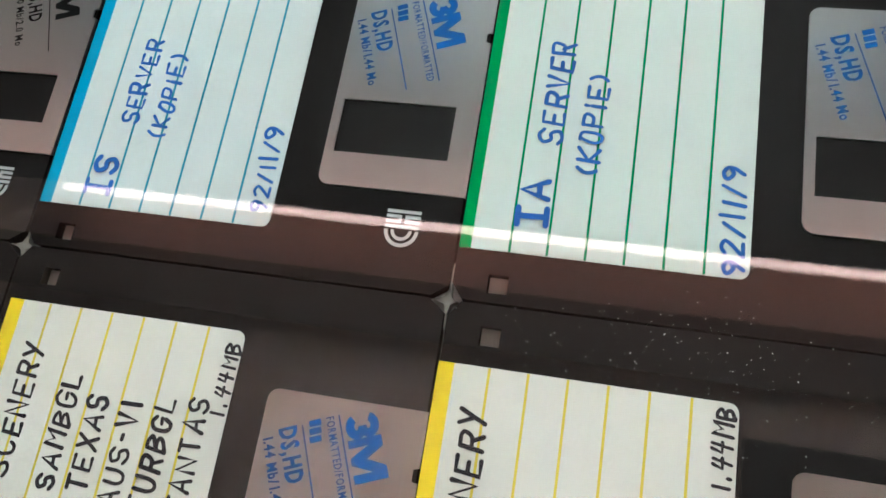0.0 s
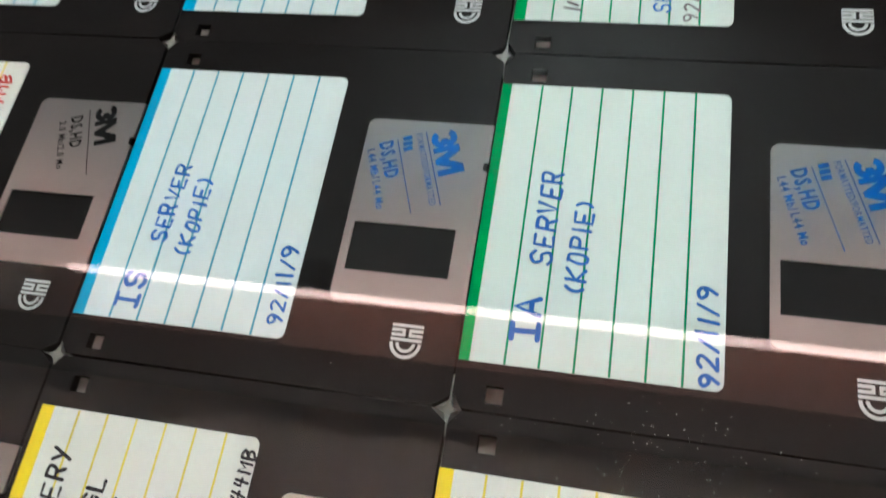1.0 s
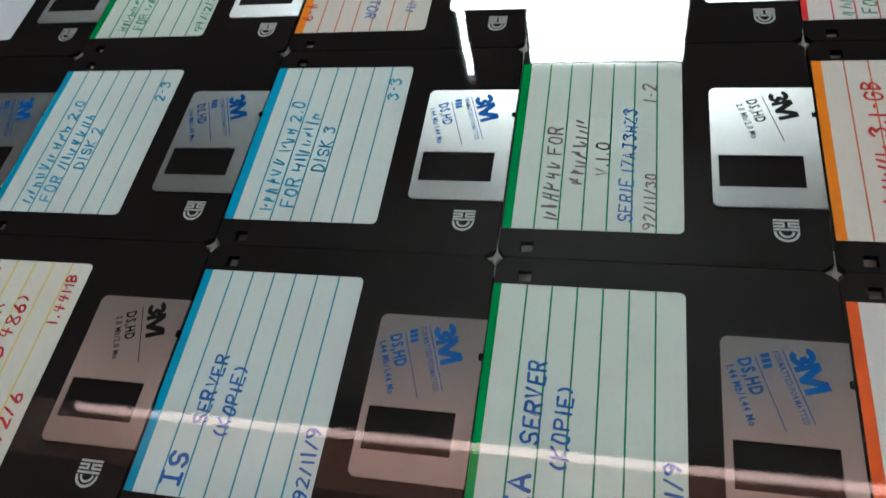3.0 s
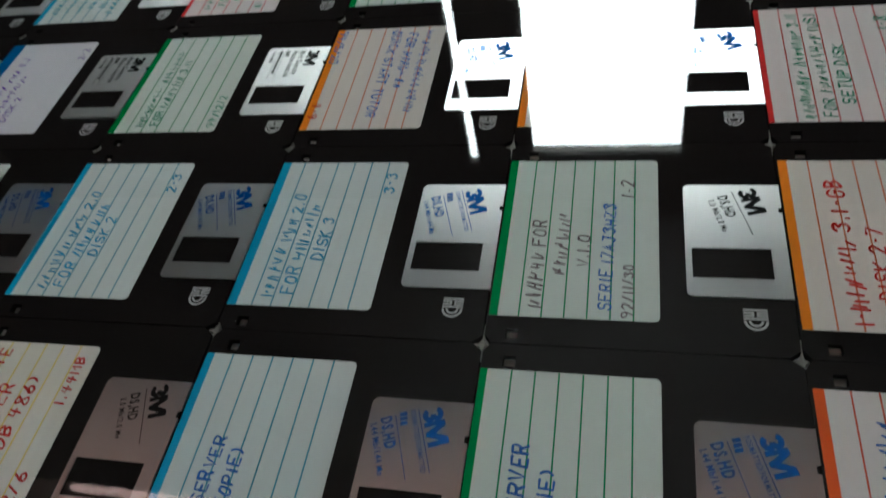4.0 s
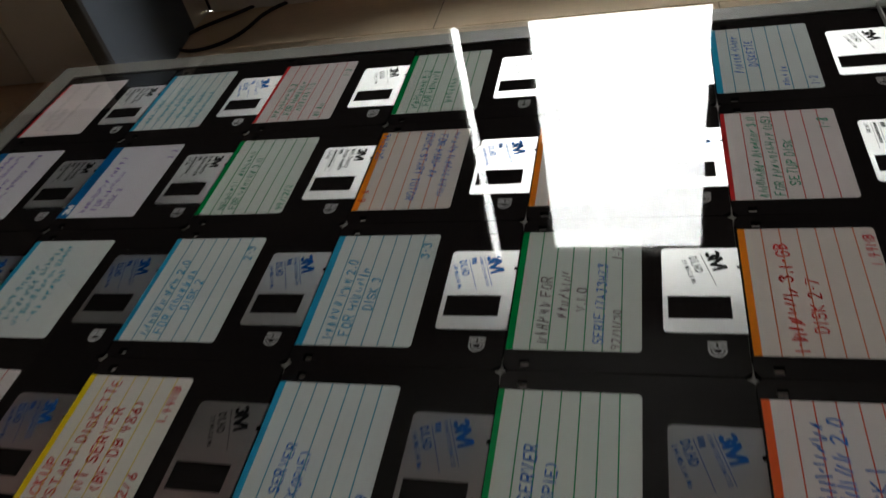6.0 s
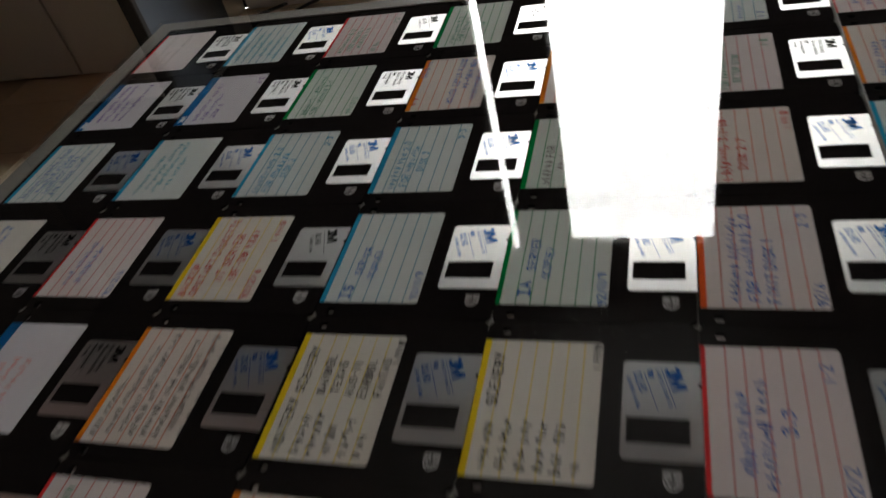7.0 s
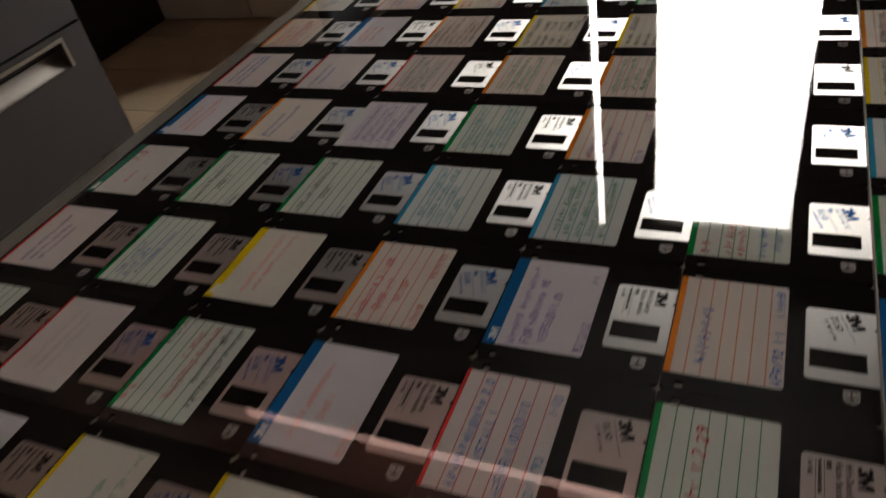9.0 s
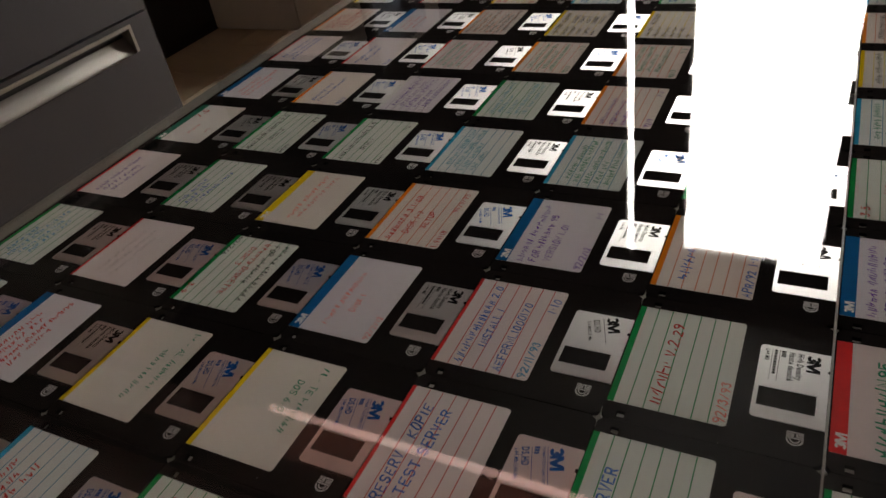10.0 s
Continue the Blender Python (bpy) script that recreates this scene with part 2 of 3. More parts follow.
part("added_light_tape", bm, TAPE, strip, "unseen rose tape added to light the low ceiling")

# ---- cabinets and cable beyond the desk ----
def cupboard():
    c = tagged(new("cupboard"), "beige two-door cupboard against the wall", "cupboard")
    c.location = (-2.365, 1.755, 0)
    w, d, h = 0.925, 0.44, 1.6
    part("carcass", boxed("carcass", (0, w, 0.022, d, 0.0, h), BEIGE), None, c)
    part("door", boxed("door", (0.003, 0.473, 0, 0.02, 0.012, h), BEIGE, 0.002), None, c)
    part("door", boxed("door", (0.481, w - 0.003, 0, 0.02, 0.012, h), BEIGE, 0.002), None, c)


def partition():
    c = tagged(new("partition"), "blue-grey partition panel with a dark front edge", "partition")
    c.location, c.rotation_euler = (-1.36, 1.50, 0), (0, 0, radians(9))
    part("panel", boxed("panel", (-0.018, 0.01, 0.028, 0.69, 0.0, 1.55), BLUEGREY, 0.002), None, c)
    part("edge_trim", boxed("edge_trim", (-0.024, 0.016, 0.0, 0.026, 0.0, 1.56), DARK, 0.004), None, c, "dark edge trim")


def drawer_unit():
    c = tagged(new("drawer_unit"), "dark grey drawer cabinet with recessed aluminium grips", "cabinet")
    c.location = (-0.886, -0.672, 0)
    L, D, H = 0.81, 0.45, 1.06
    part("carcass", boxed("carcass", (-D, -0.022, 0.0, L, 0.03, H), GREY, 0.002), None, c)
    for z0, z1 in ((0.05, 0.34), (0.344, 0.687), (0.691, 1.05)):
        zg = z1 - 0.008
        g0, g1, a, b = zg - 0.046, zg, 0.17, 0.762
        bm = bmesh.new()
        for d in ((0.002, L - 0.002, z0, g0), (0.002, L - 0.002, g1, z1), (0.002, a, g0, g1), (b, L - 0.002, g0, g1)):
            if d[3] - d[2] > 0.001:
                box(bm, -0.02, 0, *d)
        dr = part("drawer", bm, GREY, c)
        bm = bmesh.new()
        t = 0.006
        box(bm, -0.02, 0.002, a, b, g1 - t, g1)
        box(bm, -0.02, 0.002, a, a + t, g0, g1 - t)
        box(bm, -0.02, 0.002, b - t, b, g0, g1 - t)
        n = 8
        prev = None
        for k in range(n + 1):
            s = k / n
            x, z = -0.018 + 0.020 * s, g0 + 0.026 * (1 - math.sin(s * math.pi / 2)) 
            cur = (bm.verts.new((x, a + t, z)), bm.verts.new((x, b - t, z)))
            if prev:
                bm.faces.new((prev[0], prev[1], cur[1], cur[0]))
            prev = cur
        part("grip", bm, ALU, dr, "recessed aluminium grip")


def dark_cabinet():
    c = tagged(new("dark_cabinet"), "black cabinet standing against the side wall", "cabinet")
    c.location = (-2.36, 0.55, 0)
    part("carcass", boxed("carcass", (-0.5, -0.02, 0, 1.28, 0.0, 1.3), DARK, 0.003), None, c)
    part("door", boxed("door", (-0.018, 0, 0.002, 0.638, 0.06, 1.29), DARK, 0.003), None, c)
    part("door", boxed("door", (-0.018, 0, 0.642, 1.278, 0.06, 1.29), DARK, 0.003), None, c)


def cable(points):
    cu = bpy.data.curves.new("cable", "CURVE")
    cu.dimensions, cu.bevel_depth, cu.bevel_resolution = "3D", 0.006, 3
    sp = cu.splines.new("NURBS")
    sp.points.add(len(points) - 1)
    for p, (x, y) in zip(sp.points, points):
        p.co = (x, y, 0.007, 1)
    sp.use_endpoint_u, sp.order_u = True, 4
    cu.materials.append(RUBBER)
    return tagged(new("cable", cu), "black cable looping over the floor", "cable")


cupboard()
partition()
drawer_unit()
dark_cabinet()
cable([(-1.12, 2.19), (-1.19, 2.14), (-1.20, 2.04), (-1.24, 1.93), (-1.36, 1.87), (-1.46, 1.93), (-1.44, 2.02), (-1.38, 2.08), (-1.30, 2.14), (-1.25, 2.19)])

# ---- the desk ----
desk = tagged(new("display_desk"), "grey-rimmed desk with floppy disks laid under its glass top", "desk")
part("backing_board", boxed("backing_board", (X0, X1, Y0, Y1, TOP - 0.016, TOP - 0.004), BOARD), None, desk, "pale board under the disks")
for d in ((X0 - RIM, X0, Y0 - RIM, Y1 + RIM), (X1, X1 + RIM, Y0 - RIM, Y1 + RIM), (X0, X1, Y1, Y1 + RIM), (X0, X1, Y0 - RIM, Y0)):
    part("rim", boxed("rim", (*d, TOP - 0.05, TOP + 0.0008), RIMMAT, 0.0006), None, desk)
part("underframe", boxed("underframe", (X0, X1, Y0, Y1, TOP - 0.05, TOP - 0.017), DESK), None, desk)
for x in (X0 + 0.03, X1 - 0.03):
    for y in (Y0 + 0.03, Y1 - 0.03):
        part("leg", boxed("leg", (x - 0.02, x + 0.02, y - 0.02, y + 0.02, 0, TOP - 0.05), RIMMAT, 0.002), None, desk)
# black strips between the outer disks and the rim
for d in ((X0, -4 * PX - 0.0005, Y0, Y1), (4 * PX + 0.0013, X1, Y0, Y1), (-4 * PX, 4 * PX, 4 * PY + 0.0003, Y1), (-4 * PX, 4 * PX, Y0, -11 * PY - 0.0005)):
    part("edge_strip", boxed("edge_strip", (*d, TOP - 0.004, TOP - 0.0002), BLACK), None, desk, "black edge strip")

# pale pieces added where four disks meet, in place of the lit backing board
bm = bmesh.new()
STAR = ((-3.0, 0), (-0.9, 0.7), (-0.15, 2.3), (0.0, 7.5), (0.3, 7.5), (0.3, 2.3), (0.6, 0.7), (1.9, 0), (0.6, -0.7), (0.25, -2.3), (0.2, -5.5), (-0.1, -5.5), (-0.15, -2.3), (-0.9, -0.7))
slab(bm, [[(x * 0.001, y * 0.001) for x, y in STAR]], -0.0034, -0.0010)
PEG = mesh("filler", bm, RIMMAT)
for j in range(3, -11, -1):
    for i in range(-3, 4):
        part("filler", PEG, None, desk, "pale filler standing in for the lit backing board").location = (i * PX + (0.0004 if i == 2 else 0.0008 if i > 2 else 0), j * PY, TOP)

bm = bmesh.new()
vs = box(bm, X0 - RIM, X1 + RIM, Y0 - RIM, Y1 + RIM, TOP + 0.0012, GLASS)
bm.faces.remove([f for f in bm.faces if all(v.co.z < TOP + 0.002 for v in f.verts)][0])
cover = tagged(new("glass_sheet", mesh("glass_sheet", bm, COVER)), "clear glass sheet lying over the floppy disks", "glass")

part("seam", boxed("seam", (0.1877, 0.1885, Y0, Y1, TOP + 0.0012, GLASS + 0.0003), RIMMAT), None, cover, "pale seam between two panes")
rnd = random.Random(3)
bm = bmesh.new()
for k in range(760):
    x, y, s, a = rnd.uniform(X0, X1), rnd.uniform(-0.75, Y1), rnd.uniform(0.00003, 0.00012), rnd.uniform(0, 3)
    if rnd.random() < 0.4:
        x, y = rnd.gauss(0.043, 0.017), rnd.gauss(-0.007, 0.007)
    bm.faces.new([bm.verts.new((x + s * math.cos(a + q), y + s * math.sin(a + q) * 0.7, GLASS + 0.0002)) for q in (0, 1.6, 3.1, 4.7)])
tagged(new("dust", mesh("dust", bm, WHITE, False)), "fine pale dust on the glass", "dust", kind="stuff")

# ---- lettering ----
GLYPHS = {}


def glyph(ch, bold):
    """One character's flat outline from the built-in font, as points and faces, one unit tall."""
    key = (ch, bold)
    if key not in GLYPHS:
        cu = bpy.data.curves.new("glyph", "FONT")
        cu.body, cu.resolution_u, cu.offset, cu.size = ch, 2, bold, 1.37
        ob = bpy.data.objects.new("glyph", cu)
        me = ob.to_mesh()
        vs = [tuple(v.co[:2]) for v in me.vertices]
        fs = [tuple(p.vertices) for p in me.polygons]
        w = max((v[0] for v in vs), default=0.3)
        ob.to_mesh_clear()
        bpy.data.objects.remove(ob)
        bpy.data.curves.remove(cu)
        GLYPHS[key] = (vs, fs, w)
    return GLYPHS[key]


def write(bm, text, at, angle, size, z, bold=0.0, narrow=0.85):
    """Printed letters along a line from at, at an angle in degrees."""
    x, c, s = 0.0, math.cos(radians(angle)), math.sin(radians(angle))
    for ch in text:
        vs, fs, gw = glyph(ch, bold)
        made = [bm.verts.new((at[0] + c * (x + px * narrow * size) - s * py * size, at[1] + s * (x + px * narrow * size) + c * py * size, z)) for px, py in vs]
        for f in fs:
            bm.faces.new([made[k] for k in f])
        x += ((gw if gw > 0.05 else 0.3) + 0.14) * narrow * size


# Handwriting: the strokes of each character on a grid 4 wide and 6 high; / parts strokes, ~ marks a rounded one.
HAND = dict(line.split("=") for line in """
A=00 26 40/12 32;B=00 06/~06 26 45 34 03/~03 33 42 31 00/00 10;C=~45 36 16 04 02 10 30 41;D=00 06/~06 26 44 42 20 00;E=46 06 00 40/03 33;F=46 06 00/03 33
G=~45 26 05 02 10 30 42/43 23;H=00 06/40 46/03 43;I=20 26;J=~36 32 20 01/16 46;K=00 06/46 03 40;L=06 00 40;M=00 06 23 46 40;N=00 06 40 46
O=~26 15 02 10 30 42 45 36 16;P=00 06/~06 36 45 33 03;Q=~26 15 02 10 30 42 45 36 16/31 40;R=00 06/~06 36 45 33 03/23 40;S=~45 26 05 13 33 41 20 01
T=20 26/06 46;U=~06 02 10 30 42 46;V=06 20 46;W=06 10 24 30 46;X=06 40/00 46;Y=06 23/46 10;Z=06 46 00 40;|=20 26/00 40/06 46
0=~26 15 02 10 30 42 45 36 16;1=20 26;2=~05 26 45 33 00/00 40;3=~05 26 45 24/~24 42 20 01;4=16 03 43/36 20;5=46 06 03/~03 34 41 20 01
6=~36 13 01 20 41 33 02;7=06 46 10;8=~45 26 05 41 20 01 45;9=~44 23 05 26 45 43 20;(=~36 14 12 30;)=~16 34 32 10;/=00 46;.=20 21;,=21 10;-=13 33;i=20 24/25 26
""".strip().replace("\n", ";").split(";"))
SLIM = {"1": 0.35, "I": 0.4, "i": 0.4, ".": 0.4, ",": 0.4, "(": 0.6, ")": 0.6, "/": 0.8, "-": 0.7, "M": 1.15, "W": 1.2}


def rounded(pts):
    """A smooth line through the points."""
    out = []
    for k in range(len(pts) - 1):
        p0, p1, p2, p3 = pts[max(k - 1, 0)], pts[k], pts[k + 1], pts[min(k + 2, len(pts) - 1)]
        for q in (0, 0.25, 0.5, 0.75):
            out.append(tuple(0.5 * (2 * b + (c - a) * q + (2 * a - 5 * b + 4 * c - d) * q * q + (3 * b - a - 3 * c + d) * q ** 3) for a, b, c, d in zip(p0, p1, p2, p3)))
    return out + [pts[-1]]


def pen(bm, pts, thick, z, end=True):
    """One flat stroke of a pen along points in the plane, with rounded ends."""
    left, right, n = [], [], len(pts)
    for k, (x, y) in enumerate(pts):
        ax, ay = pts[max(k - 1, 0)]
        bx, by = pts[min(k + 1, n - 1)]
        dx, dy = bx - ax, by - ay
        d = math.hypot(dx, dy) or 1.0
        ox, oy = -dy / d * thick / 2, dx / d * thick / 2
        left.append((x + ox, y + oy)), right.append((x - ox, y - oy))
        if end and k in (0, n - 1):
            w = (-1 if k == 0 else 1) * thick * 0.42 / d
            tip = [(x + ox * 0.5 + dx * w, y + oy * 0.5 + dy * w), (x - ox * 0.5 + dx * w, y - oy * 0.5 + dy * w)]
            bm.faces.new([bm.verts.new((*p, z)) for p in ((x + ox, y + oy), tip[0], tip[1], (x - ox, y - oy))])
    va, vb = [bm.verts.new((*p, z)) for p in left], [bm.verts.new((*p, z)) for p in right]
    for k in range(n - 1):
        bm.faces.new((va[k], vb[k], vb[k + 1], va[k + 1]))


def handwrite(bm, text, at, angle, size, z, rng, upto, thick=0.14):
    """Pen strokes along a line. A word that begins with # becomes plain strokes of its length, with no letters in it."""
    c, s = math.cos(radians(angle)), math.sin(radians(angle))
    size, wide, gap = 0.84 * size, 0.58, 0.36
    run = sum(SLIM.get(ch, 1.0) * wide + gap if ch != "#" else 0 for ch in text)
    squeeze = min(1.0, upto / (run * size))
    x, plainly, level = 0.0, False, 0
    slant = rng.uniform(0.02, 0.16)
    for ch in text:
        if ch == "#":
            plainly = True
            continue
        if ch == " ":
            plainly, x = False, x + 0.5 * size * squeeze
            continue
        w = SLIM.get(ch, 1.0) * wide * rng.uniform(0.9, 1.1)
        tall, lift, lean = rng.uniform(0.88, 1.1), rng.uniform(-0.05, 0.06), slant + rng.uniform(-0.06, 0.06)
        if plainly:      # two leaning strokes of uneven height, at times a dash
            strokes = [f"{rng.choice('001')}{rng.choice('0012')} {rng.choice('012')}{rng.choice('4566')}", f"{rng.choice('233')}{rng.choice('0013')} {rng.choice('344')}{rng.choice('3456')}"]
            strokes += ["13 33"] if rng.random() < 0.3 else []
        else:
            strokes = HAND.get(ch, HAND.get(ch.upper(), "13 33")).split("/")
        for code in strokes:
            pts = [((int(q[0]) / 4 + rng.uniform(-0.03, 0.03)) * w, int(q[1]) / 6 * tall + lift + rng.uniform(-0.02, 0.02)) for q in code.strip("~").split()]
            pts = [((px + lean * py) * size * squeeze + x, py * size) for px, py in (rounded(pts) if code[0] == "~" else pts)]
            level += 1
            pen(bm, [(at[0] + c * px - s * py, at[1] + s * px + c * py) for px, py in pts], thick * size * rng.uniform(0.85, 1.15), z + 0.000004 * (level % 6))
        x += (w + gap) * size * squeeze


# ---- the floppy disks ----
def arc(cx, cy, r, a0, a1, n=4):
    return [(cx + r * math.cos(radians(a0 + (a1 - a0) * k / n)), cy + r * math.sin(radians(a0 + (a1 - a0) * k / n))) for k in range(n + 1)]


def square(x0, x1, y0, y1):
    return [(x0, y0), (x0, y1), (x1, y1), (x1, y0)]


mm = 0.001
W, H = 93.6 * mm, 89.85 * mm
outline = [(0.2 * mm, 3.2 * mm), (2.4 * mm, 0.2 * mm), (W - 3.4 * mm, 0.2 * mm), (W, 2.6 * mm), (W, H - 2.6 * mm), (W - 3.4 * mm, H), (2.4 * mm, H), (0.2 * mm, H - 3.0 * mm)]
bm = bmesh.new()
slab(bm, [outline, square(7 * mm, 10.8 * mm, 2 * mm, 5.6 * mm), square(7 * mm, 10.8 * mm, 82 * mm, 85.6 * mm)], -3.3 * mm, 0)
SHELL = mesh("shell", bm, BLACK)
bm = bmesh.new()
sx0, sx1, sy0, sy1 = 62.6 * mm, 93.9 * mm, 20.6 * mm, 68.4 * mm
loop = arc(sx0 + 2.2 * mm, sy0 + 2.2 * mm, 2.2 * mm, 180, 270) + [(sx1, sy0), (sx1, 55.6 * mm), (sx1 - 1.1 * mm, 55.9 * mm), (sx1 - 1.1 * mm, 58.0 * mm), (sx1, 58.3 * mm), (sx1, sy1)] + arc(sx0 + 2.2 * mm, sy1 - 2.2 * mm, 2.2 * mm, 90, 180)
slab(bm, [loop, square(64.6 * mm, 89.0 * mm, 28 * mm, 40.2 * mm)], -0.3 * mm, 0.35 * mm)
SHUTTER = mesh("shutter", bm, METAL)
# moulded mark beside the shutter
bm = bmesh.new()
for x0, x1, y0, y1 in ((79.2, 86.2, 16.35, 17.0), (79.2, 82.3, 15.3, 15.95), (83.1, 86.2, 15.3, 15.95), (79.2, 82.3, 14.2, 14.85), (83.1, 86.2, 14.2, 14.85),
                       (81.65, 82.3, 14.85, 15.3), (83.1, 83.75, 14.85, 15.3), (79.2, 86.2, 13.15, 13.8)):
    box(bm, x0 * mm, x1 * mm, y0 * mm, y1 * mm, 0, 0.12 * mm)
for r0, r1 in ((3.55, 2.8), (2.2, 1.5)):
    a, b = arc(82.7 * mm, 12.75 * mm, r0 * mm, 180, 360, 12), arc(82.7 * mm, 12.75 * mm, r1 * mm, 180, 360, 12)
    va, vb = [bm.verts.new((*p, 0.12 * mm)) for p in a], [bm.verts.new((*p, 0.12 * mm)) for p in b]
    for k in range(12):
        bm.faces.new((va[k], va[k + 1], vb[k + 1], vb[k]))
HDMARK = mesh("density_mark", bm, MARK)
TAB = boxed("tab", (6.6 * mm, 11.2 * mm, -2.2 * mm, 2.2 * mm, -3.2 * mm, -2.2 * mm), BOARD)


def logo(bm, at, angle, s, z):
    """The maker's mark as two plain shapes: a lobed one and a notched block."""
    c, d = math.cos(radians(angle)), math.sin(radians(angle))

    def put(x, y):
        return at[0] + c * x * s - d * y * s, at[1] + d * x * s + c * y * s

    for top in (0.68, 0.32):
        turn = [(0.36 + 0.23 * math.cos(radians(q)), top + 0.19 * math.sin(radians(q))) for q in (range(165, -91, -17) if top > 0.5 else range(90, -166, -17))]
        pen(bm, [put(*p) for p in turn], 0.25 * s, z + (0.000004 if top > 0.5 else 0), False)
    ngon = ((0.70, 0), (0.70, 1), (1.02, 1), (1.30, 0.48), (1.58, 1), (1.93, 1), (1.93, 0), (1.68, 0), (1.68, 0.58), (1.40, 0), (1.20, 0), (0.93, 0.58), (0.93, 0))
    bm.faces.new([bm.verts.new((*put(*p), z + 0.000008)) for p in ngon])


def bar(bm, at, angle, length, thick, z):
    c, d = math.cos(radians(angle)), math.sin(radians(angle))
    bm.faces.new([bm.verts.new((at[0] + c * x - d * y, at[1] + d * x + c * y, z)) for x, y in ((0, 0), (length, 0), (length, thick), (0, thick))])


def shutter_print(kind):
    bm = bmesh.new()
    z = 0.37 * mm
    if kind == "slant_blue":
        a = -72.5
        logo(bm, (78.8 * mm, 64.9 * mm), a, 6.4 * mm, z)
        write(bm, "DS,HD", (66.6 * mm, 61.8 * mm), a, 3.5 * mm, z, 0.05, 0.66)
        write(bm, "1.44 Mb/1.44 Mo", (63.7 * mm, 60.0 * mm), a, 2.0 * mm, z, 0.04, 0.80)
        write(bm, "FORMATTED/FORMATTED", (75.4 * mm, 64.6 * mm), a, 1.6 * mm, z, 0.02, 0.68)
        bar(bm, (77.7 * mm, 65.2 * mm), a, 20.5 * mm, 0.28 * mm, z)
        bar(bm, (70.9 * mm, 62.8 * mm), a, 20.5 * mm, 0.28 * mm, z)
        for k in range(3):
            bar(bm, ((72.2 + 0.25 * k) * mm, (63.6 - 1.45 * k) * mm), a, 1.15 * mm, 2.3 * mm, z)
    elif kind == "slant_black":
        a = -72.5
        logo(bm, (79.8 * mm, 65.9 * mm), a, 6.2 * mm, z)
        write(bm, "DS,HD", (73.6 * mm, 62.8 * mm), a, 3.4 * mm, z, 0.04, 0.66)
        write(bm, "2.0 Mb/2.0 Mo", (70.6 * mm, 61.0 * mm), a, 2.0 * mm, z, 0.03, 0.80)
        bar(bm, (78.2 * mm, 65.2 * mm), a, 20 * mm, 0.28 * mm, z)
    else:
        a = -90
        logo(bm, (83.5 * mm, 66.0 * mm), a, 6.0 * mm, z)
        write(bm, "High Density", (79.4 * mm, 66 * mm), a, 2.9 * mm, z, 0.045, 0.72)
        write(bm, "Haute densité", (75.7 * mm, 66 * mm), a, 2.9 * mm, z, 0.045, 0.72)
        for k in range(3):
            bar(bm, (72.2 * mm, (66 - 1.5 * k) * mm), a, 1.2 * mm, 2.0 * mm, z)
        bar(bm, (71.3 * mm, 66 * mm), a, 21 * mm, 0.22 * mm, z)
        for k in range(9):
            bar(bm, (69.0 * mm, (66 - 1.9 * k) * mm), a, 1.5 * mm, 1.4 * mm, z)
        bar(bm, (68.0 * mm, 66 * mm), a, 21 * mm, 0.22 * mm, z)
        write(bm, "1.44 MB", (65.1 * mm, 66 * mm), a, 2.1 * mm, z, 0.03, 0.8)
    return mesh("shutter_print_" + kind, bm, PRINT["blue" if kind == "slant_blue" else "black"], False)


PRINTS = {k: shutter_print(k) for k in ("slant_blue", "slant_black", "upright")}

lx0, lx1, ly0, ly1 = 0.8 * mm, 54.2 * mm, 10.4 * mm, 80.7 * mm
bm = bmesh.new()
loop = [(lx0, ly0)] + arc(lx1 - 1.8 * mm, ly0 + 1.8 * mm, 1.8 * mm, 270, 360) + arc(lx1 - 1.8 * mm, ly1 - 1.8 * mm, 1.8 * mm, 0, 90) + [(lx0, ly1)]
slab(bm, [loop], -0.05 * mm, 0.14 * mm)
bmesh.ops.recalc_face_normals(bm, faces=bm.faces)
LABELS = {k: mesh("label", bm.copy(), m) for k, m in PAPERS.items()}
bm.free()
STRIPES, RULES = {}, {}


def stripe_mesh(code, wide):
    if (code, wide) not in STRIPES:
        STRIPES[code, wide] = boxed("stripe", (lx0 - 0.1 * mm, lx0 + (8.2 if wide else 3.6) * mm, ly0, ly1, 0.05 * mm, 0.19 * mm), STRIPE[code])
    return STRIPES[code, wide]


def rule_mesh(code):
    if code not in RULES:
        RULES[code] = boxed("ruled_line", (0, 0.5 * mm, ly0 + 0.1 * mm, ly1 - 0.1 * mm, 0.1 * mm, 0.17 * mm), RULE[code])
    return RULES[code]


COLOUR = {"C": "cyan", "G": "green", "Y": "yellow", "O": "orange", "R": "red", "D": "dark blue", "W": "white", "K": "dark green", "V": "vermilion"}
PRINTCODE = {"b": "slant_blue", "k": "slant_black", "h": "upright"}


LOWER = {-1: -2.6, (-1, 0): -0.9}      # labels stuck a little low


NUDGE = {(-2, 0): (-0.6, -1.0), (-2, -3): (-0.6, -0.9), (-3, -1): (0.8, 1.0), (-3, -2): (0.7, 0.3), (-2, -2): (-0.2, -0.5), (-4, -4): (0.7, 1.2), (-4, -3): (0.8, 1.2), (-4, 2): (0.9, 0.8),
         (-1, -1): (1.0, 0.1), (-1, 0): (0.1, 0.35), (0, 0): (-0.1, 0.05), (0, 1): (0.1, 0), (1, 0): (0.55, 0), (1, 1): (0.25, -0.15), (-1, 1): (-0.2, -0.1), (0, -1): (-0.5, 0),
         (0, -3): (-0.2, -0.3), (1, -3): (0.4, 0.1), (1, -6): (0.2, 0.1), (0, -6): (0, -0.2), (-2, 1): (-0.4, -0.4), (-4, 3): (0.3, 0.5), (2, -6): (0, 0.3)}


